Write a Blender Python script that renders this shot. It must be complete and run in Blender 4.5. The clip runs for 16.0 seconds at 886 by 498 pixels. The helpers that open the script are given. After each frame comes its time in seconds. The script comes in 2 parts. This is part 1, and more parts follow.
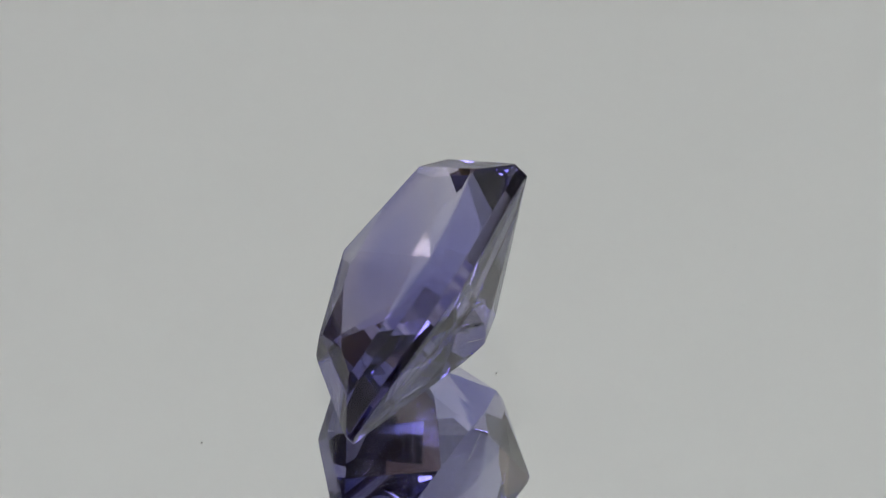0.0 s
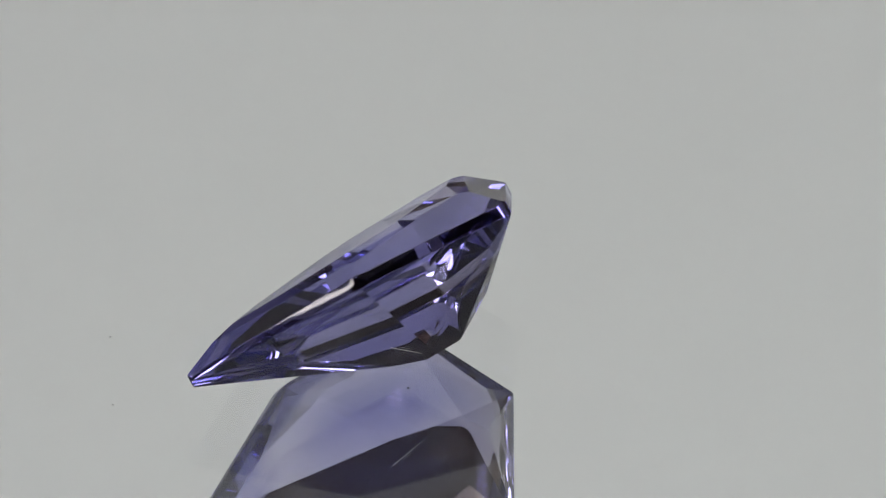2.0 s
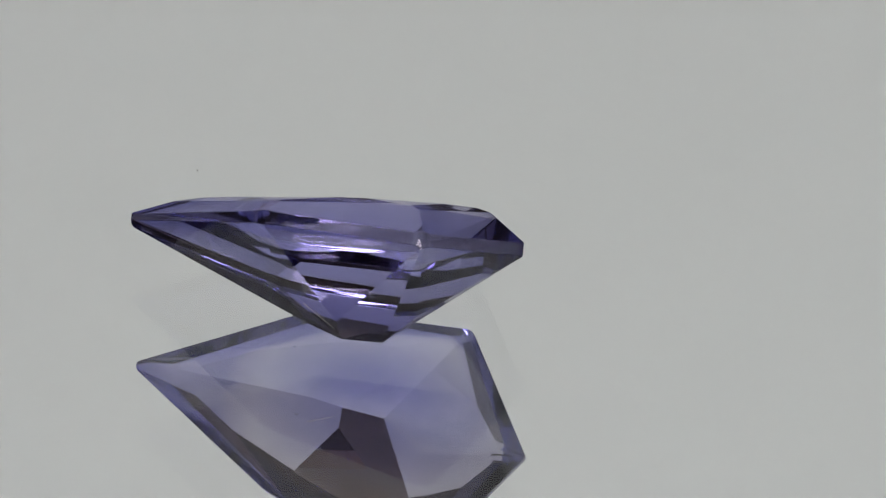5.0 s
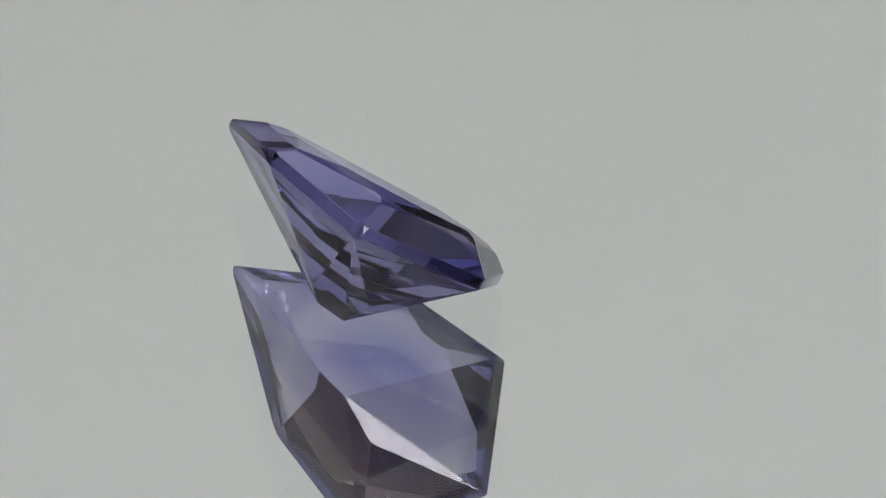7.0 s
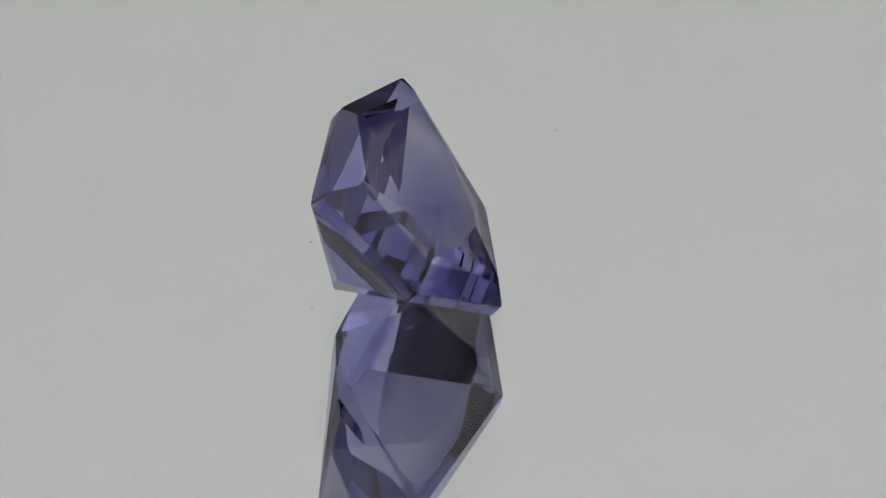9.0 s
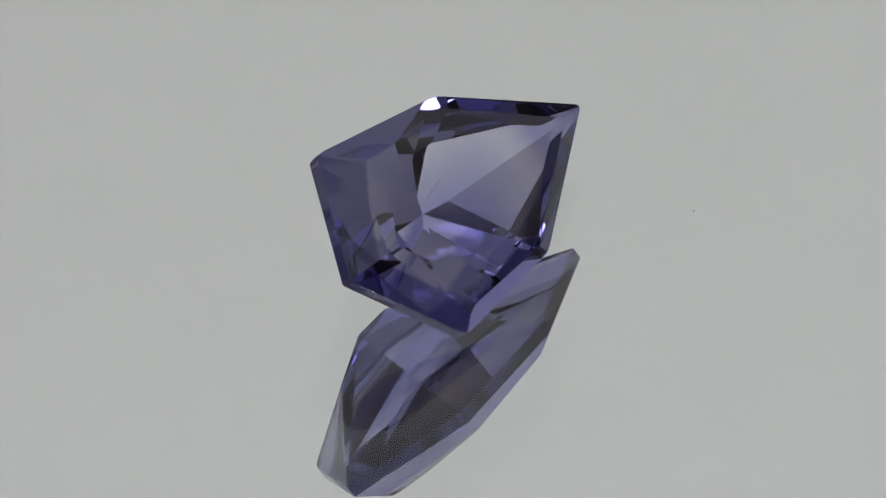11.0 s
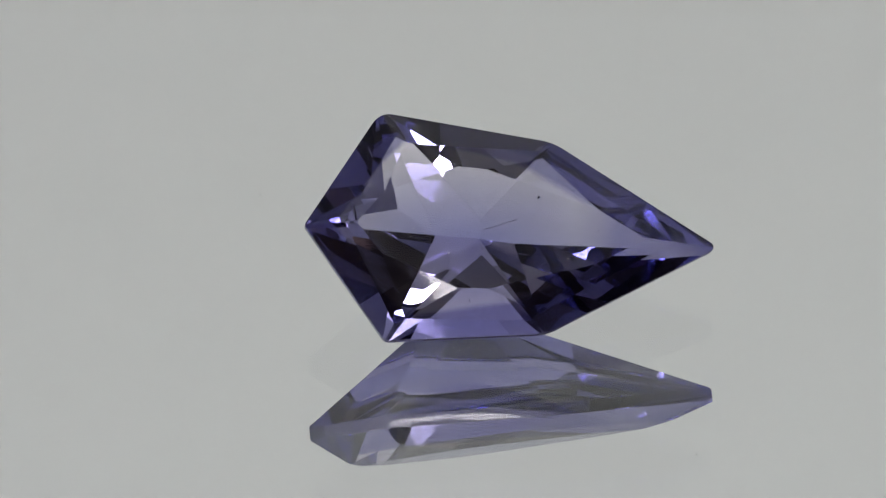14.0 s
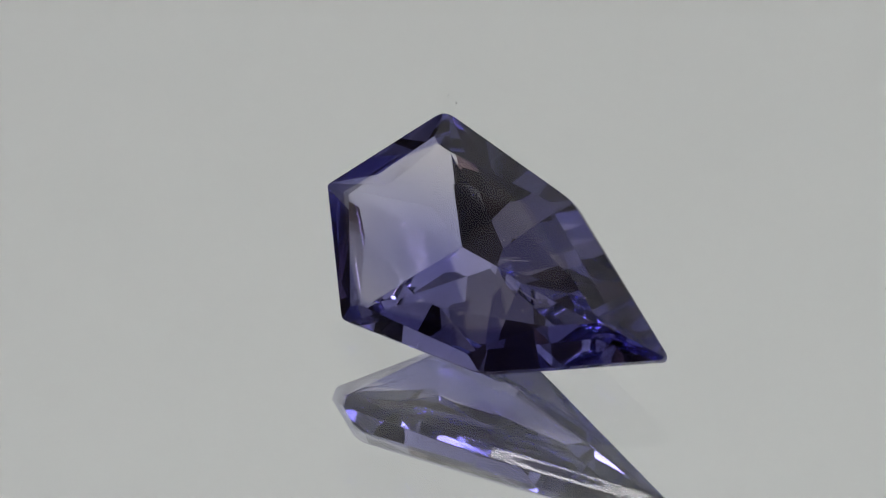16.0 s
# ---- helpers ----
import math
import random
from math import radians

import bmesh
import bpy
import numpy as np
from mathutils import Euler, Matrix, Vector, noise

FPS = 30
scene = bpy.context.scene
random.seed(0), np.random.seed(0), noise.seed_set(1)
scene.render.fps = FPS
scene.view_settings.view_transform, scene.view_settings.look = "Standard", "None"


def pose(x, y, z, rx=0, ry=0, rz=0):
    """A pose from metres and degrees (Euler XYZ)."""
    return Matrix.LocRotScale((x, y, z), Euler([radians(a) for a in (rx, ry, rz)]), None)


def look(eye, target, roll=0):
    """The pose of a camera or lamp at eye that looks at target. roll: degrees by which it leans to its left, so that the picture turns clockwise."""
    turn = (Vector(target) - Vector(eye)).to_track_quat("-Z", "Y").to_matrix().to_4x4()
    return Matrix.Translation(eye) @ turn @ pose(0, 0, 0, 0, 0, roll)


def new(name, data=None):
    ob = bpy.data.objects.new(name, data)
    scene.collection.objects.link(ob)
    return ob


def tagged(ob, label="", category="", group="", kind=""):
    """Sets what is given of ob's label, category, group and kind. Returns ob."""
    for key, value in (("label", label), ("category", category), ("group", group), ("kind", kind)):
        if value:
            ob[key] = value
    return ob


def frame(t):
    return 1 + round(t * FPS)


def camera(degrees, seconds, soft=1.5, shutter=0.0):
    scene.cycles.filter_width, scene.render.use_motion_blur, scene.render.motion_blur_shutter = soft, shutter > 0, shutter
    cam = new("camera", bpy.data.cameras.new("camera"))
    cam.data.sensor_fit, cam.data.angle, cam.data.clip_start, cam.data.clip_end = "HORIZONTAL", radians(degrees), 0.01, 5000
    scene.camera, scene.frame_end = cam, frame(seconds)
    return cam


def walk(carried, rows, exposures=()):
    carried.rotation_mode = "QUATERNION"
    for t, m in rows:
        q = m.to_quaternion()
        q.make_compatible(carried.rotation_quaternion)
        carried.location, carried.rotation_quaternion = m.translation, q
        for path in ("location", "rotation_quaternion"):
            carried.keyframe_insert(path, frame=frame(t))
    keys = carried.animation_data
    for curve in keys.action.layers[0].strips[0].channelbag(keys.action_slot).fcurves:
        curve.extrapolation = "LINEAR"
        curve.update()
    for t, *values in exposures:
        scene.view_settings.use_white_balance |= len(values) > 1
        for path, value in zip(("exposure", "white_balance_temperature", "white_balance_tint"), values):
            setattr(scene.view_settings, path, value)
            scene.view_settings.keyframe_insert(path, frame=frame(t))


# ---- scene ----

# ---- lens and view: a still macro camera, 36 cm from the stone, 37.5 degrees above the mirror ----
U = 0.000018                      # metres in one working unit of the stone's plan (the stone is 733 long: 13 mm)
TOP = 74.1                        # the glass top stands this far above the mirror image's plane
ELEV = radians(37.48)
FAR = 20000.0
SIDE, RISE = -45.3, -147.0        # where the turning axis lies beside and below the middle of the picture
TURN = -360.0 / 19.785            # degrees a second, clockwise from above
PHASE = 14.25                     # seconds at which the stone lies as in its plan

cam = camera(2 * math.degrees(math.atan(784 / FAR)), 16.0, soft=1.15)
right = Vector((1, 0, 0))
ahead = Vector((0, math.cos(ELEV), -math.sin(ELEV)))
over = Vector((0, math.sin(ELEV), math.cos(ELEV)))
eye = (right * SIDE + over * RISE + ahead * FAR) * -U + Vector((0, 0, -TOP * U))
view = look(eye, eye + ahead, -0.81)
walk(cam, [(0.0, view), (16.0, view)])

scene.cycles.max_bounces = 32
scene.cycles.transmission_bounces = 32
scene.cycles.glossy_bounces = 24
scene.cycles.diffuse_bounces = 4


# ---- world and lamps ----
world = bpy.data.worlds.new("room_dark")
world.use_nodes = True
world.node_tree.nodes["Background"].inputs[0].default_value = (0.5, 0.5, 0.5, 1)
world.node_tree.nodes["Background"].inputs[1].default_value = 0.0
scene.world = world

SCREEN_WATTS = 8.88
# unseen lamps added outside the diffuser; the third only lifts the east sheet
for spot, aim, w, h, share in (((0.12, 1.05, 0.62), (0.04, 0.3, 0.42), 1.2, 0.5, 1.0), ((0, 0.10, 1.33), (0, 0.10, 0), 1.2, 0.9, 1.3), ((1.30, -0.1, 0.5), (0.6, 0.0, 0.42), 0.7, 0.6, 0.28)):
    data = bpy.data.lights.new("screen_light", "AREA")
    data.shape, data.size, data.size_y = "RECTANGLE", w, h
    data.energy, data.color = SCREEN_WATTS * share, (0.975, 0.961, 1.0)
    lamp = new("screen_light", data)
    lamp.matrix_world = look(spot, aim)
RING_GLOW = 14.5


# ---- materials ----
def material(name):
    m = bpy.data.materials.new(name)
    m.use_nodes = True
    t = m.node_tree
    t.nodes.clear()
    out = t.nodes.new("ShaderNodeOutputMaterial")
    return m, t, out


def node(t, kind, **sockets):
    n = t.nodes.new(kind)
    for key, value in sockets.items():
        n.inputs[key.replace("_", " ")].default_value = value
    return n


def ramp(t, source, low, high, a, b):
    """A grey or colour from a to b as the source goes from low to high."""
    r = t.nodes.new("ShaderNodeValToRGB")
    r.color_ramp.elements[0].position, r.color_ramp.elements[1].position = low, high
    r.color_ramp.elements[0].color, r.color_ramp.elements[1].color = (*a, 1), (*b, 1)
    t.links.new(source, r.inputs[0])
    return r.outputs[0]


def painted(name, a, b, scale, rough=0.85, bump=0.1):
    """A dull surface: two tints in soft clouds, with fine grain."""
    m, t, out = material(name)
    co = t.nodes.new("ShaderNodeTexCoord")
    big, fine = node(t, "ShaderNodeTexNoise", Scale=scale, Detail=4.0), node(t, "ShaderNodeTexNoise", Scale=scale * 40, Detail=3.0)
    s = node(t, "ShaderNodeBsdfPrincipled", Roughness=rough)
    for n in (big, fine):
        t.links.new(co.outputs["Object"], n.inputs["Vector"])
    t.links.new(ramp(t, big.outputs[0], 0.3, 0.7, a, b), s.inputs["Base Color"])
    bu = node(t, "ShaderNodeBump", Strength=bump, Distance=0.0005)
    t.links.new(fine.outputs[0], bu.inputs["Height"])
    t.links.new(bu.outputs[0], s.inputs["Normal"])
    t.links.new(s.outputs[0], out.inputs[0])
    return m


def stone_material(name, rim, heart, band_tint, rough, bump, streak):
    """Polished violet-blue stone: clear, coloured by each passage; absorption in its thick middle is put into the tint;
    faint polishing lines.
    """
    m, t, out = material(name)
    co = t.nodes.new("ShaderNodeTexCoord")
    mp = t.nodes.new("ShaderNodeMapping")
    mp.inputs["Scale"].default_value = streak
    mp.inputs["Rotation"].default_value = (0.3, 0.2, 0.5)
    t.links.new(co.outputs["Object"], mp.inputs["Vector"])
    lines = node(t, "ShaderNodeTexNoise", Scale=1.0, Detail=3.0)
    t.links.new(mp.outputs[0], lines.inputs["Vector"])
    # absorbed light put into the tint: a long oval round the stone's heart, broken up by soft clouds
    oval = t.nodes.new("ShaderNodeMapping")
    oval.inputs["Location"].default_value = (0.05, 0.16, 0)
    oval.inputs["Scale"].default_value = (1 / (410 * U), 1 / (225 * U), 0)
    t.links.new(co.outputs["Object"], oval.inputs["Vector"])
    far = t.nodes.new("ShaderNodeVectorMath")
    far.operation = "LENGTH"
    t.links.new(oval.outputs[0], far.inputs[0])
    tint_noise = node(t, "ShaderNodeTexNoise", Scale=420.0, Detail=2.0)
    t.links.new(co.outputs["Object"], tint_noise.inputs["Vector"])
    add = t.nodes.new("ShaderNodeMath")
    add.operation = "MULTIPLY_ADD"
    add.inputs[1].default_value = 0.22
    t.links.new(tint_noise.outputs[0], add.inputs[0])
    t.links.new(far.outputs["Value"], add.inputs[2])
    g = node(t, "ShaderNodeBsdfRefraction", Roughness=rough, IOR=IOR)
    shine = node(t, "ShaderNodeBsdfAnisotropic", Roughness=rough)
    edge = node(t, "ShaderNodeFresnel", IOR=IOR)
    # the polish mirrors lamps without colour; total reflection inside takes on the stone's colour
    t.links.new(ramp(t, edge.outputs[0], 0.25, 0.85, (0.96, 0.95, 0.95), (0.755, 0.755, 0.868)), shine.inputs["Color"])
    # a deeper band round the girdle and the crown, below the table, for light's longer path there
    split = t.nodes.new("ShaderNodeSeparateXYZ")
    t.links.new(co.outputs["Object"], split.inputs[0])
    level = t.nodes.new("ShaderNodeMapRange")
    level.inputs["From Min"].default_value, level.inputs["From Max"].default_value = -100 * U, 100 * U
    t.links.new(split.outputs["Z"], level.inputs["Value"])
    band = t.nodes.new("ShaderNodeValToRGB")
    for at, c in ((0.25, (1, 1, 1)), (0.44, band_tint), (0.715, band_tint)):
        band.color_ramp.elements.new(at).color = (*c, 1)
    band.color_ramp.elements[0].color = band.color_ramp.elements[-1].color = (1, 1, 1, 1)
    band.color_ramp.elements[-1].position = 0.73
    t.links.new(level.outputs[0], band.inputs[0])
    # the oval tint pales towards the table, where light crosses less stone
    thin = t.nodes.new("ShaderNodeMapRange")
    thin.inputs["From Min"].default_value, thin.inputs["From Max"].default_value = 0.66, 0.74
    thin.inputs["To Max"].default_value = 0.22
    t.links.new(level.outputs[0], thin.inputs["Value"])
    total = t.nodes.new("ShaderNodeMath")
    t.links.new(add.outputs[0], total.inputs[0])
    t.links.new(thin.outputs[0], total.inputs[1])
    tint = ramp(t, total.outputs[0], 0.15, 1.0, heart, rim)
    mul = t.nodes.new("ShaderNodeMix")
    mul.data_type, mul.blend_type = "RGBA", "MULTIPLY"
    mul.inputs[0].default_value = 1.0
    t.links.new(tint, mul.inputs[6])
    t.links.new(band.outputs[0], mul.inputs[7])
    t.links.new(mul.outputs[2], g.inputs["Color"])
    bu = node(t, "ShaderNodeBump", Strength=bump, Distance=0.000002)
    t.links.new(lines.outputs[0], bu.inputs["Height"])
    mix = t.nodes.new("ShaderNodeMixShader")
    t.links.new(edge.outputs[0], mix.inputs[0])
    for sh in (g, shine, edge):
        t.links.new(bu.outputs[0], sh.inputs["Normal"])
    t.links.new(g.outputs[0], mix.inputs[1])
    t.links.new(shine.outputs[0], mix.inputs[2])
    t.links.new(mix.outputs[0], out.inputs[0])
    return m


def plain(name, shader, **sockets):
    m, t, out = material(name)
    s = node(t, shader, **sockets)
    t.links.new(s.outputs[0], out.inputs[0])
    return m


def diffuser(name):
    """Thin white diffuser sheet: light from behind passes through it."""
    m, t, out = material(name)
    co = t.nodes.new("ShaderNodeTexCoord")
    big = node(t, "ShaderNodeTexNoise", Scale=3.0, Detail=2.0)
    t.links.new(co.outputs["Object"], big.inputs["Vector"])
    tint = ramp(t, big.outputs[0], 0.3, 0.7, (0.80, 0.815, 0.80), (0.84, 0.85, 0.84))
    a, b = t.nodes.new("ShaderNodeBsdfTranslucent"), t.nodes.new("ShaderNodeBsdfDiffuse")
    mix = node(t, "ShaderNodeMixShader", Fac=0.35)
    for k, sh in enumerate((a, b)):
        t.links.new(tint, sh.inputs["Color"])
        t.links.new(sh.outputs[0], mix.inputs[1 + k])
    t.links.new(mix.outputs[0], out.inputs[0])
    return m


IOR = 1.517
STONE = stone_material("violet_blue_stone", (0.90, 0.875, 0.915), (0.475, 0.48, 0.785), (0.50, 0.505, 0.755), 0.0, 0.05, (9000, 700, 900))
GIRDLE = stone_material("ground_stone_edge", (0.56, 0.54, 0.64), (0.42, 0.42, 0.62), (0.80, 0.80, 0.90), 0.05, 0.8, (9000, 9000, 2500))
GLASS = plain("mirror_glass", "ShaderNodeBsdfGlass", Color=(0.985, 0.995, 0.99, 1), Roughness=0.0, IOR=1.5)
SILVER = plain("silvering", "ShaderNodeBsdfAnisotropic", Color=(0.93, 0.935, 0.93, 1), Roughness=0.0)
BACKING = painted("grey_backing_paint", (0.10, 0.10, 0.11), (0.14, 0.14, 0.15), 60, 0.6)
STRIP_TONE = painted("grey_brown_tone", (0.30, 0.26, 0.22), (0.36, 0.31, 0.26), 20.0)
DIM = painted("dark_brown_wall_paint", (0.062, 0.046, 0.034), (0.078, 0.060, 0.046), 2.0)
PAPER = diffuser("white_diffuser")
CARD = painted("white_card", (0.56, 0.56, 0.55), (0.62, 0.62, 0.61), 8.0)
WOOD = painted("brown_table_wood", (0.24, 0.155, 0.10), (0.34, 0.225, 0.145), 12.0, 0.5)
BLACK = painted("black_plastic", (0.015, 0.015, 0.016), (0.022, 0.022, 0.023), 40, 0.45)
DUST = plain("grey_dust", "ShaderNodeBsdfDiffuse", Color=(0.06, 0.055, 0.05, 1))
FROST = plain("scuffed_stone", "ShaderNodeBsdfDiffuse", Color=(0.62, 0.60, 0.63, 1))
LED = plain("ring_lamp_glow", "ShaderNodeEmission", Color=(1.0, 0.93, 0.94, 1), Strength=RING_GLOW)


# ---- mesh helpers ----
def part(name, bm, mats, parent=None, label=""):
    me = bpy.data.meshes.new(name)
    bm.normal_update()
    bm.to_mesh(me)
    bm.free()
    for m in mats if isinstance(mats, (list, tuple)) else [mats]:
        me.materials.append(m)
    ob = new(name, me)
    if parent:
        ob.parent = parent
    return tagged(ob, label)


def box(lo, hi):
    bm = bmesh.new()
    bmesh.ops.create_cube(bm, size=1)
    for v in bm.verts:
        v.co = Vector([(a + b) / 2 + c * (b - a) for a, b, c in zip(lo, hi, v.co)])
    return bm


def lathe(profile, n=96):
    """A turned body from (radius, height) pairs, closed into a ring or disc."""
    bm = bmesh.new()
    rings = []
    for r, z in profile:
        if r < 1e-9:
            rings.append([bm.verts.new((0, 0, z))])
        else:
            rings.append([bm.verts.new((r * math.cos(2 * math.pi * i / n), r * math.sin(2 * math.pi * i / n), z)) for i in range(n)])
    for a, b in zip(rings, rings[1:]):
        for i in range(n):
            q = [a[i % len(a)], a[(i + 1) % n % len(a)], b[(i + 1) % n % len(b)], b[i % len(b)]]
            q = list(dict.fromkeys(q))
            if len(q) > 2:
                bm.faces.new(q)
    bmesh.ops.recalc_face_normals(bm, faces=bm.faces)
    return bm


# ---- the room: plain walls that close the place, a grey paper backdrop, a table ----
ROOM = 1.5


def wall(name, lo, hi, mat, label):
    return tagged(part(name, box(lo, hi), mat), label, "wall", kind="structure")


TABLE_Z = -0.0040
wall("floor", (-ROOM, -ROOM, -0.80), (ROOM, ROOM, -0.75), WOOD, "brown wooden floor of the dim room")
tagged(part("ceiling", box((-ROOM, -ROOM, 1.40), (ROOM, ROOM, 1.45)), DIM), "dark ceiling of the dim room", "ceiling", kind="structure")
wall("wall_north", (-ROOM, ROOM, -0.75), (ROOM, ROOM + 0.05, 1.40), DIM, "plain dark brown painted wall behind the backdrop")
wall("wall_south", (-ROOM, -ROOM - 0.05, -0.75), (ROOM, -ROOM, 1.40), DIM, "plain dark brown painted wall")
wall("wall_east", (ROOM, -ROOM, -0.75), (ROOM + 0.05, ROOM, 1.40), DIM, "plain dark brown painted wall")
wall("wall_west", (-ROOM - 0.05, -ROOM, -0.75), (-ROOM, ROOM, 1.40), DIM, "plain dark brown painted wall")


def work_table():
    top = new("work_table")
    tagged(top, "brown wooden work table under the round mirror", "table")
    bm = box((-0.6, -0.45, TABLE_Z - 0.03), (0.6, 0.75, TABLE_Z))
    bmesh.ops.bevel(bm, geom=bm.edges[:], offset=0.003, segments=2, affect="EDGES")
    part("tabletop", bm, WOOD, top)
    for x in (-0.55, 0.55):
        for y in (-0.4, 0.7):
            part("leg", box((x - 0.025, y - 0.025, -0.75), (x + 0.025, y + 0.025, TABLE_Z - 0.03)), WOOD, top)
    return top


work_table()


def diffuser_screen():
    """A white diffuser that stands behind the mirror on two feet and arches over it, lit from outside by the lamps."""
    line = [(0.47, 0.150), (0.47, 0.50)]
    for i in range(1, 13):
        a = radians(90 * i / 12)
        line.append((0.17 + 0.30 * math.cos(a), 0.50 + 0.30 * math.sin(a)))
    line.append((-0.20, 0.80))
    line.append((-0.62, 0.76))
    line.append((-0.72, 0.69))
    bm = bmesh.new()
    rows = []
    for k, (y, z) in enumerate(line):
        p, q = Vector(line[max(k - 1, 0)]), Vector(line[min(k + 1, len(line) - 1)])
        out = Vector((q.y - p.y, p.x - q.x)).normalized() * 0.0012
        rows.append([bm.verts.new(c) for c in ((-0.62, y, z), (0.62, y, z), (0.62, y + out.x, z + out.y), (-0.62, y + out.x, z + out.y))])
    for p, q in zip(rows, rows[1:]):
        for k in range(4):
            bm.faces.new((p[k], p[(k + 1) % 4], q[(k + 1) % 4], q[k]))
    bm.faces.new(rows[0])
    bm.faces.new(rows[-1])
    bmesh.ops.recalc_face_normals(bm, faces=bm.faces)
    bmesh.ops.bisect_plane(bm, geom=bm.verts[:] + bm.edges[:] + bm.faces[:], plane_co=(0, 0, 0.45), plane_no=(0, 0, 1))
    screen = tagged(part("backdrop", bm, PAPER), "plain light grey diffuser screen arching behind and over the mirror", "backdrop", kind="structure")
    # unseen sheet added on the east as soft fill for the stone
    part("fill_sheet", box((0.622, -0.35, 0.06), (0.6232, 0.46, 0.79)), PAPER, screen)
    # unseen reflector added on the west to lift dark facets
    part("fill_card", box((-0.6232, -0.40, 0.27), (-0.622, 0.46, 0.79)), CARD, screen, "matt white reflector card, added out of view as fill")
    # unseen strip added below the screen, a grey-brown tone for low reflections
    part("fill_strip", box((-0.62, 0.462, 0.112), (0.62, 0.468, 0.152)), STRIP_TONE, screen)
    for x in (-0.6, 0.6):
        part("screen_foot", box((x - 0.008, 0.472, TABLE_Z), (x + 0.008, 0.486, 0.5)), BLACK, screen)
    return screen


diffuser_screen()


def ring_band(inner, outer, low, high):
    """A flat closed ring."""
    return lathe([(inner, low), (outer, low), (outer, high), (inner, high), (inner, low)], 96)


def ring_lamp():
    """The ring lamp round the lens: a black housing with a glowing white ring, on a pole that stands on the table."""
    ring = new("ring_lamp")
    tagged(ring, "white ring lamp in a black housing round the lens", "lamp")
    ring.location = (0, -0.34, TABLE_Z)
    place = Matrix.Translation((0, 0.34, -TABLE_Z)) @ view @ Matrix.Translation((0, 0, 0.006))
    bm = ring_band(0.029, 0.070, 0.0, 0.016)
    bm.transform(place)
    part("housing", bm, BLACK, ring)
    bm = ring_band(0.0315, 0.0655, -0.0016, -0.0006)
    bm.transform(place)
    part("light_ring", bm, LED, ring, "glowing white ring of light")
    part("pole", lathe([(0, 0), (0.005, 0), (0.005, 0.205), (0, 0.205)], 24), BLACK, ring)
    part("base", lathe([(0, 0), (0.05, 0), (0.05, 0.008), (0.046, 0.010), (0, 0.010)], 48), BLACK, ring)
    return ring


ring_lamp()


# ---- the round mirror that turns under the stone ----
THICK = TOP * U / 0.478           # 3 mm of glass


def mirror():
    disc = new("round_mirror")
    tagged(disc, "round glass mirror with a silvered back, slightly dusty", "mirror")
    r = 0.050
    bm = lathe([(0, 0), (r - 0.0004, 0), (r, -0.0004), (r, -THICK), (0, -THICK)], 160)
    for f in bm.faces:
        if all(abs(v.co.z + THICK) < 1e-7 for v in f.verts):
            f.material_index = 1
    part("glass", bm, [GLASS, SILVER], disc, "clear glass plate with a silvered underside")
    part("backing", lathe([(0, -THICK - 0.00002), (r, -THICK - 0.00002), (r, TABLE_Z), (0, TABLE_Z)], 160), BACKING, disc, "grey painted backing")
    return disc


MIRROR = mirror()


def dust(spots):
    """Specks and short fibres on the glass: tiny uneven crumbs."""
    rnd = random.Random(7)
    bm = bmesh.new()
    for x, y, size in spots:
        made = bmesh.ops.create_icosphere(bm, subdivisions=1, radius=size * U)["verts"]
        turn = Matrix.Rotation(rnd.uniform(0, 6.3), 3, "Z") @ Matrix.Diagonal((rnd.uniform(0.7, 1.9), rnd.uniform(0.5, 1.0), rnd.uniform(0.4, 0.7)))
        for v in made:
            v.co = turn @ v.co * rnd.uniform(0.85, 1.15) + Vector((x * U, y * U, size * U * 0.45))
    return tagged(part("dust_specks", bm, DUST, MIRROR, "scattered grey dust specks"), kind="stuff")


DUST_SEEN = ((-242, 528, 2.2), (-267, 540, 1.4), (496, -264, 2.0), (463, -298, 2.0), (187, 173, 2.0), (-293, 568, 1.8))
rnd_spots = random.Random(11)
SPOTS = [(x, y, s) for x, y, s in DUST_SEEN]
for k in range(26):
    r, a = 1500 * math.sqrt(rnd_spots.random()), rnd_spots.uniform(0, 2 * math.pi)
    SPOTS.append((r * math.cos(a), r * math.sin(a), rnd_spots.choice((0.5, 0.7, 0.9))))
dust(SPOTS)


# ---- the stone ----
# Plan in working units: x along the stone from its blunt point to its sharp tip, z out of its table.
TIP, BLUNT = (421, 0, -10), (-312, 0, -4)
S1, W1 = (-186, 212, -18), (120, 170, 3)
S2, W2 = (-162, -200, 1), (121, -173, 3)
A1, A3, A4 = (2.4, 45.6, -161.3), (-147, 52, -139), (190, 27, -101.2)
K1, KM, K2 = (-76.5, 15, -189), (0.7, 13.4, -188.9), (62, 5, -167)
TABLE = 53.0                       # height of the crown at its middle
HALF = 11.0                        # half the girdle's thickness


def cut(bm, a, b, c, inside=(40, 0, -40), slot=0):
    """Grinds one flat facet through three points; what lies outside it goes."""
    a, b, c = Vector(a), Vector(b), Vector(c)
    n = (b - a).cross(c - a).normalized()
    if n.dot(Vector(inside) - a) > 0:
        n = -n
    r = bmesh.ops.bisect_plane(bm, geom=bm.verts[:] + bm.edges[:] + bm.faces[:], dist=0.01, plane_co=a, plane_no=n, clear_outer=True)
    rim = [e for e in bm.edges if e.is_boundary]
    if rim:
        for f in bmesh.ops.contextual_create(bm, geom=rim)["faces"]:
            f.material_index = slot


def raised(p, dz):
    return (p[0], p[1], p[2] + dz)


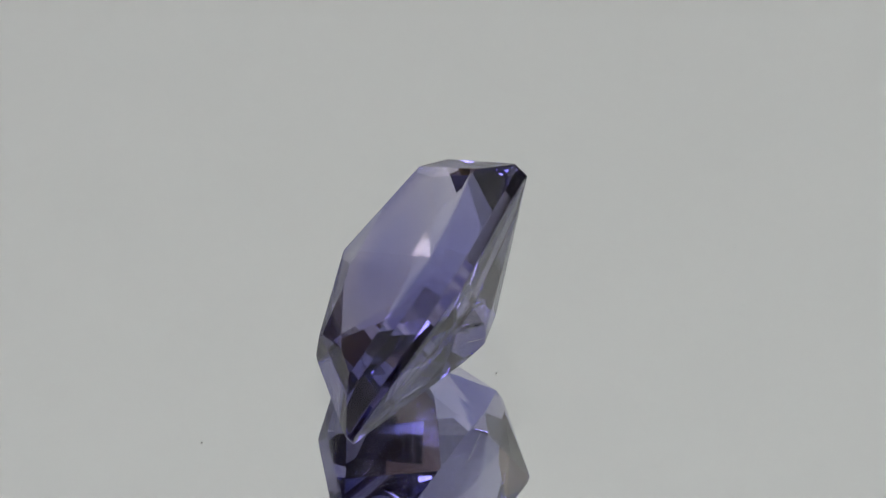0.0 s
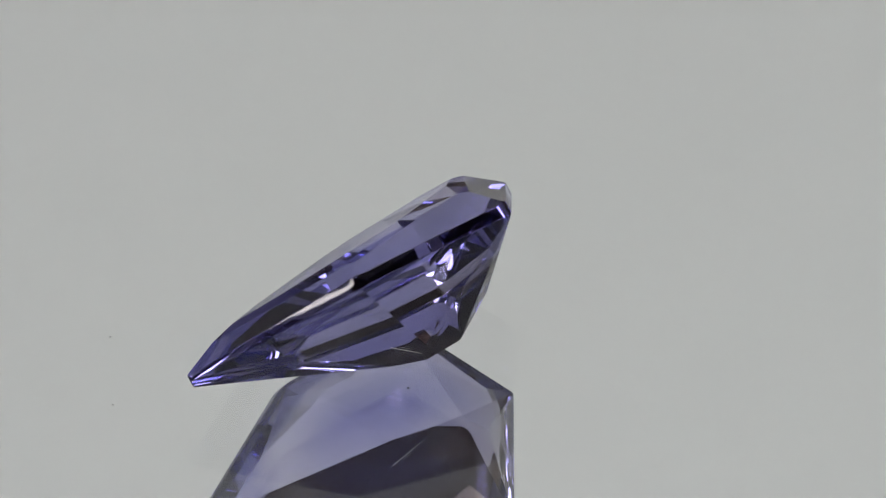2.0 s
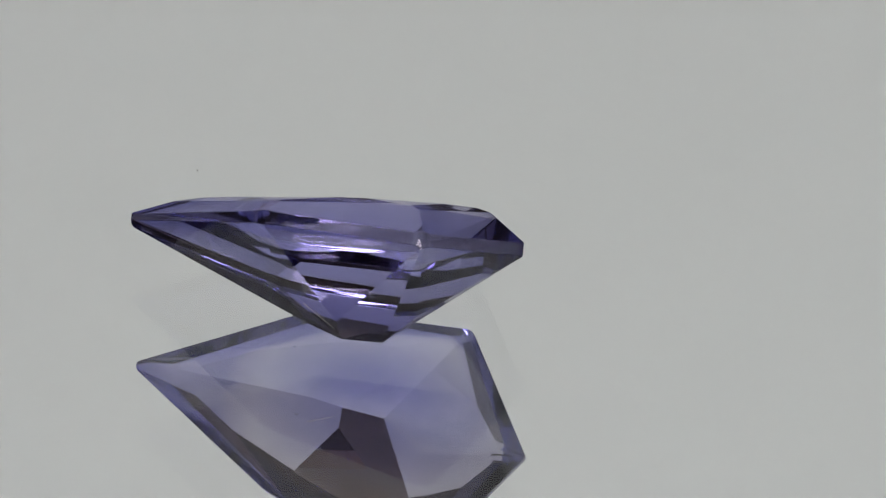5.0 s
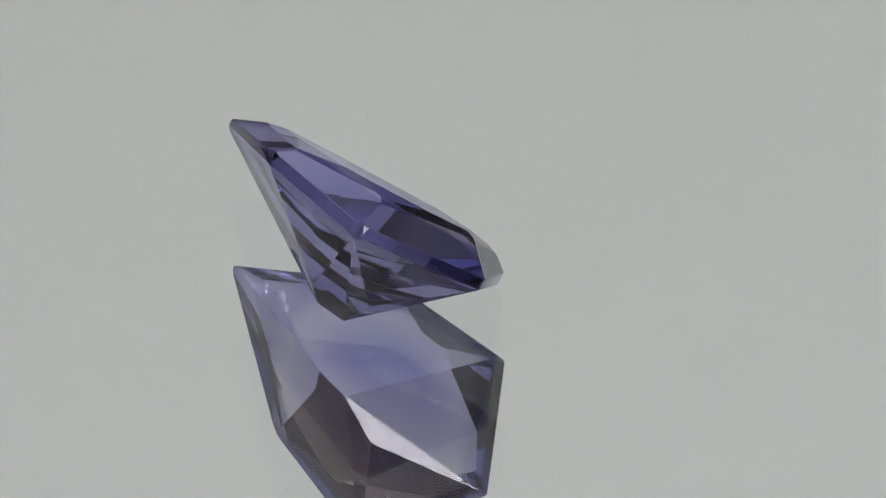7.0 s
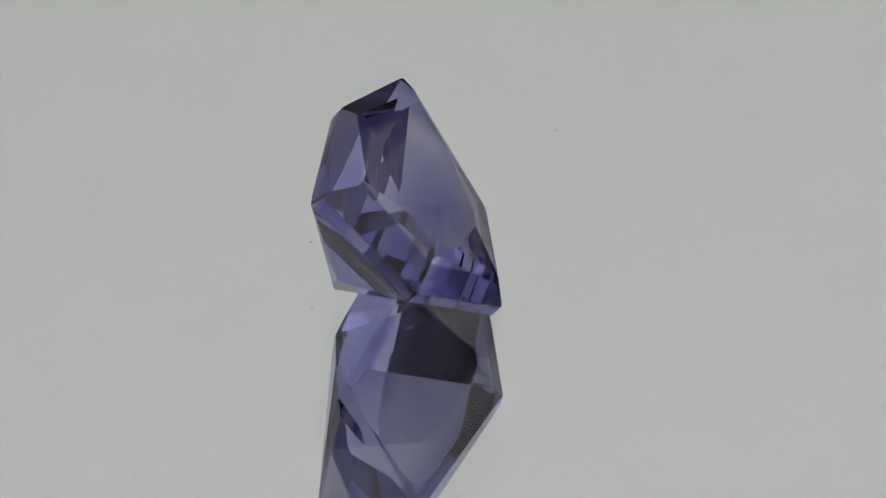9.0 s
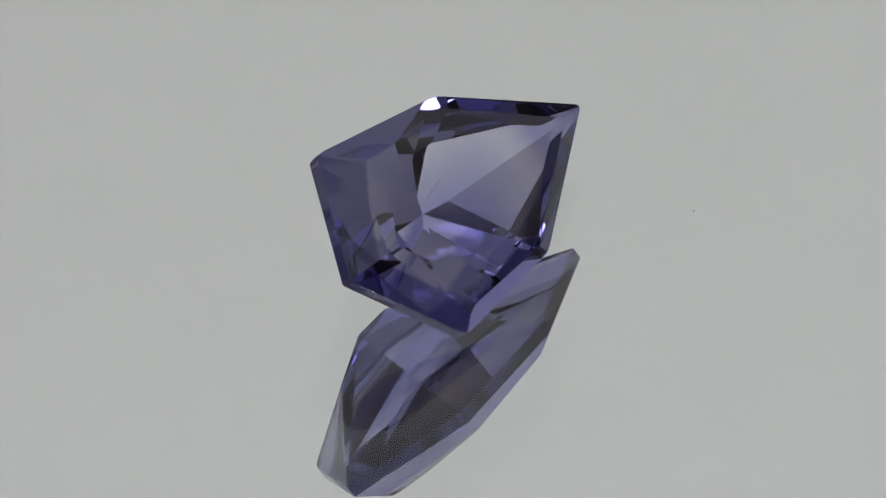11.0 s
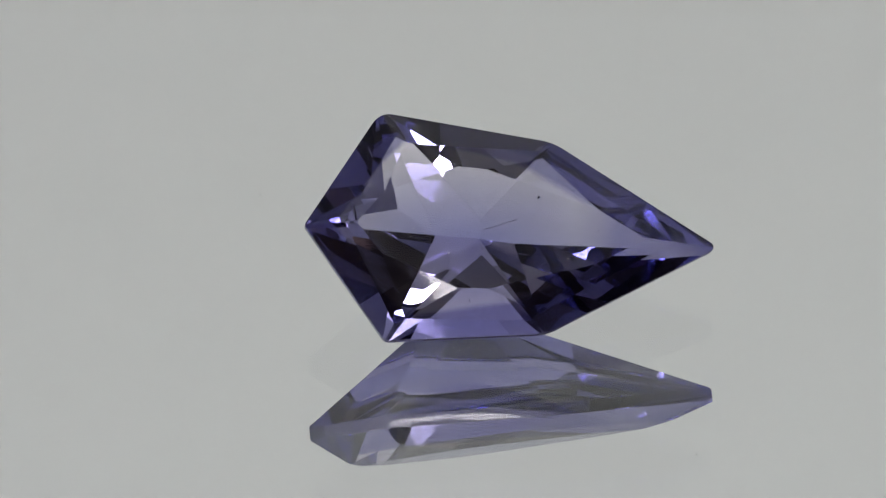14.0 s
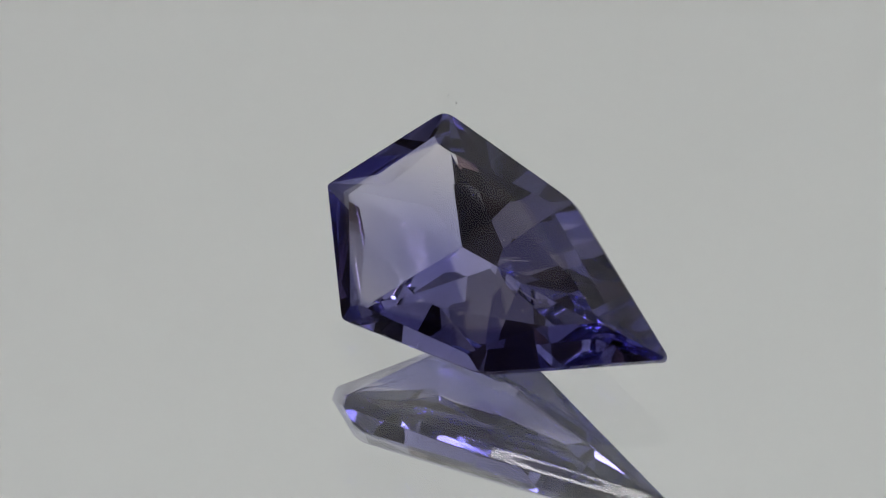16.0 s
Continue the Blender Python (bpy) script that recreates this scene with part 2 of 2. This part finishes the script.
def fillet(bm, p, q, r, d, n):
    """Rounds the upright corner at q, between the edges to p and r, with n narrow facets."""
    p, q, r = (Vector((v[0], v[1], 0)) for v in (p, q, r))
    a, b = (p - q).normalized(), (r - q).normalized()
    half = a.angle(b) / 2
    radius = d * math.tan(half)
    mid = q + (a + b).normalized() * (d / math.cos(half))
    ta, tb = (q + a * d - mid).normalized(), (q + b * d - mid).normalized()
    for k in range(1, n + 1):
        w = k / (n + 1)
        normal = (ta * (1 - w) + tb * w).normalized()
        at = mid + normal * radius
        cut(bm, at, at + Vector((-normal.y, normal.x, 0)) * 50, at + Vector((0, 0, 50)), slot=1)


# Corners of the crown inside the girdle: between the two rows of facets, and the two of the table beside each.
CROWN = (
    (TIP, (345, 0, 29), (285, -14), (285, 14)),
    (W1, (101, 136, 38), (158, 61), (6, 107)),
    (S1, (-138, 160, 44), (-46, 111), (-163, 63)),
    (BLUNT, (-266, -2, 50.5), (-220, 15), (-220, -11)),
    (S2, (-129.5, -164, 43.2), (-164, -58), (-44, -105)),
    (W2, (102, -140, 38), (6.5, -106.5), (156, -63)),
)


def lid(p):
    """A point of the table, which falls a little towards the tip."""
    return Vector((p[0], p[1], TABLE - 0.042 * p[0]))


def crown_facets(bm):
    """A row of break facets on the girdle, a second, flatter row, a small facet at each corner, and the table."""
    cut(bm, lid((0, 0)), lid((100, 0)), lid((0, 100)), slot=2)
    for (p, c, before, after), (q, d, near, far) in zip(CROWN, CROWN[1:] + CROWN[:1]):
        c, d = Vector(c), Vector(d)
        cut(bm, raised(p, HALF), raised(q, HALF), (c + d) / 2 + Vector((0, 0, 4.6 if p is S2 else 0)))
        cut(bm, c, d, (lid(after) + lid(near)) / 2)
        cut(bm, c, lid(before), lid(after))


def stone_mesh():
    bm = bmesh.new()
    bmesh.ops.create_cube(bm, size=1200)
    edges = [(TIP, W1), (W1, S1), (S1, BLUNT), (BLUNT, S2), (S2, W2), (W2, TIP)]
    for p, q in edges:
        cut(bm, p, q, raised(p, -100), slot=1)
    # rounded corners of the girdle
    for p, q, r, d, n in ((W1, S1, BLUNT, 24, 6), (BLUNT, S2, W2, 10, 4), (S1, BLUNT, S2, 7, 3), (TIP, W1, S1, 26, 3), (S2, W2, TIP, 26, 3), (W1, TIP, W2, 17, 5)):
        fillet(bm, p, q, r, d, n)
    crown_facets(bm)
    t, b = raised(TIP, -HALF), raised(BLUNT, -HALF)
    s, w = raised(S1, -HALF), raised(W1, -HALF)
    for tri in ((s, w, A1), (s, A1, K1), (w, A1, K2), (t, w, A4), (t, A4, K2), (b, s, A3), (s, A3, K1), (b, A3, K1)):
        cut(bm, *tri)
    s, w = raised(S2, -HALF), raised(W2, -HALF)      # the side on which the stone lies: one broad facet
    for tri in ((s, w, KM), (s, KM, K1), (w, KM, K2), (t, w, K2), (b, s, K1)):
        cut(bm, *tri)
    bmesh.ops.remove_doubles(bm, verts=bm.verts[:], dist=0.05)
    # the girdle's upper and lower rims are worn round, the facet edges stay crisp
    rims = [e for e in bm.edges if len(e.link_faces) == 2 and sorted(f.material_index == 1 for f in e.link_faces) == [False, True]]
    bmesh.ops.bevel(bm, geom=rims, offset=4.0, segments=4, affect="EDGES", profile=0.5, clamp_overlap=True, material=1)
    crisp = [e for e in bm.edges if all(f.material_index != 1 for f in e.link_faces)]
    bmesh.ops.bevel(bm, geom=crisp, offset=0.8, segments=2, affect="EDGES", profile=0.5, clamp_overlap=True, material=-1)
    bmesh.ops.recalc_face_normals(bm, faces=bm.faces)
    bm.normal_update()
    for f in bm.faces:
        if f.material_index == 2 and f.normal.z < 0.9988:
            f.material_index = 0
    return bm


# How the stone lies at PHASE seconds: its axes and middle over the mirror.
LIE = Matrix(((0.99341, 0.11285, 0.01979, 112.49), (-0.07034, 0.73701, -0.67221, 2.15), (-0.09044, 0.66639, 0.74010, 206.55), (0, 0, 0, 1)))


def inclusions():
    """Fine needles and crumbs grown into the stone, near the broad facet on which it lies and under the table."""
    rnd = random.Random(5)
    bm = bmesh.new()

    def grown(at, along, length, thick):
        half = along.normalized() * (length / 2)
        needle(bm, at - half, at + half, thick)

    a, b, c = Vector(S2), Vector(W2), Vector(KM)
    n = (b - a).cross(c - a).normalized()
    if n.z > 0:
        n = -n
    for k in range(20):
        u, w = rnd.random(), rnd.random()
        if u + w > 1:
            u, w = 1 - u, 1 - w
        at = a + (b - a) * u + (c - a) * w
        grown(at - n * rnd.uniform(16, 40), (c - a * 0.4 - b * 0.6).normalized() + Vector((rnd.uniform(-0.2, 0.2), 0, 0)), rnd.uniform(4, 12), rnd.uniform(0.35, 0.7))
    for k in range(10):
        at = Vector((rnd.uniform(-120, 220), rnd.uniform(-70, 70), rnd.uniform(-60, 30)))
        grown(at, Vector((rnd.uniform(-1, 1), rnd.uniform(-1, 1), rnd.uniform(-1, 1))).normalized(), rnd.uniform(1.5, 5), rnd.uniform(0.4, 0.8))
    bm.transform(Matrix.Diagonal((U, U, U, 1)))
    return bm


def needle(bm, a, b, thick):
    """A fine tapered thread from a to b."""
    made = bmesh.ops.create_cone(bm, cap_ends=True, segments=5, radius1=thick, radius2=thick * 0.4, depth=(b - a).length)["verts"]
    m = Matrix.Translation((a + b) / 2) @ (b - a).to_track_quat("Z", "X").to_matrix().to_4x4()
    for v in made:
        v.co = m @ v.co


def scratches(bm):
    """Hairline scratches across the pavilion beside the keel: one long, one short beside it."""
    w, a, k = Vector(raised(W1, -HALF)), Vector(A1), Vector(K2)
    n = (a - w).cross(k - w).normalized()
    flat = [p - n * n.dot(p - w) for p in (Vector((64, 44, -134)), Vector((9, 28, -173)))]
    along = (flat[1] - flat[0]).normalized()
    side = along.cross(n)
    for off, start, end, thick in ((0, 0, 1, 0.6), (5, 0.3, 0.6, 0.3)):
        p, q = (flat[0].lerp(flat[1], u) + side * off for u in (start, end))
        needle(bm, p, q, thick)


def stone_dust(bm):
    """Crumbs of dust on the table and the crown."""
    rnd = random.Random(23)
    for k in range(22):
        p = lid((rnd.uniform(-200, 250), rnd.uniform(-1, 1) * 55))
        made = bmesh.ops.create_icosphere(bm, subdivisions=1, radius=rnd.choice((0.5, 0.6, 0.8, 1.1)))["verts"]
        for v in made:
            v.co = Vector((v.co.x * rnd.uniform(1, 1.8), v.co.y, v.co.z * 0.6)) + p + Vector((0, 0, 0.3))


def gemstone():
    bm = stone_mesh()
    low = min((LIE @ v.co).z for v in bm.verts)
    bm.transform(Matrix.Diagonal((U, U, U, 1)))
    bm.normal_update()
    stone = tagged(new("gemstone"), "faceted violet-blue kite-shaped gemstone lying tilted on the mirror", "gemstone")

    def kind(f):
        if f.material_index == 2:
            return "table_facet"
        if f.material_index == 1 or abs(f.normal.z) < 0.04:
            return "girdle"
        return "crown" if f.normal.z > 0 else "pavilion"

    names = {f.index: kind(f) for f in bm.faces}
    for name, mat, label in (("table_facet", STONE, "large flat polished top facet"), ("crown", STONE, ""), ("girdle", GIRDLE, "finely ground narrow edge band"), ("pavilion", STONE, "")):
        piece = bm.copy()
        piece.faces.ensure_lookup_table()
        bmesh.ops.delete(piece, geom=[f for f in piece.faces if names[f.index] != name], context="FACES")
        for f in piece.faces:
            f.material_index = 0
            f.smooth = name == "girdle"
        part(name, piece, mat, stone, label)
    bm.free()
    tagged(part("inclusions", inclusions(), DUST, stone, "fine dark needles inside the stone"), kind="stuff")
    for name, fill, label in (("scratches", scratches, "pale hairline scratches"), ("dust_specks", stone_dust, "pale dust crumbs")):
        marks = bmesh.new()
        fill(marks)
        marks.transform(Matrix.Diagonal((U, U, U, 1)))
        tagged(part(name, marks, FROST, stone, label), kind="stuff")
    rest = Matrix.Translation((0, 0, (0.3 - low) * U)) @ Matrix.Translation(LIE.translation * U) @ LIE.to_3x3().to_4x4()
    return stone, rest


GEM, REST = gemstone()


# ---- what moves ----
def motions():
    times = [0.5 * k for k in range(33)]
    walk(MIRROR, [(t, pose(0, 0, 0, 0, 0, TURN * (t - PHASE))) for t in times])
    walk(GEM, [(t, pose(0, 0, 0, 0, 0, TURN * (t - PHASE)) @ REST) for t in times])


motions()
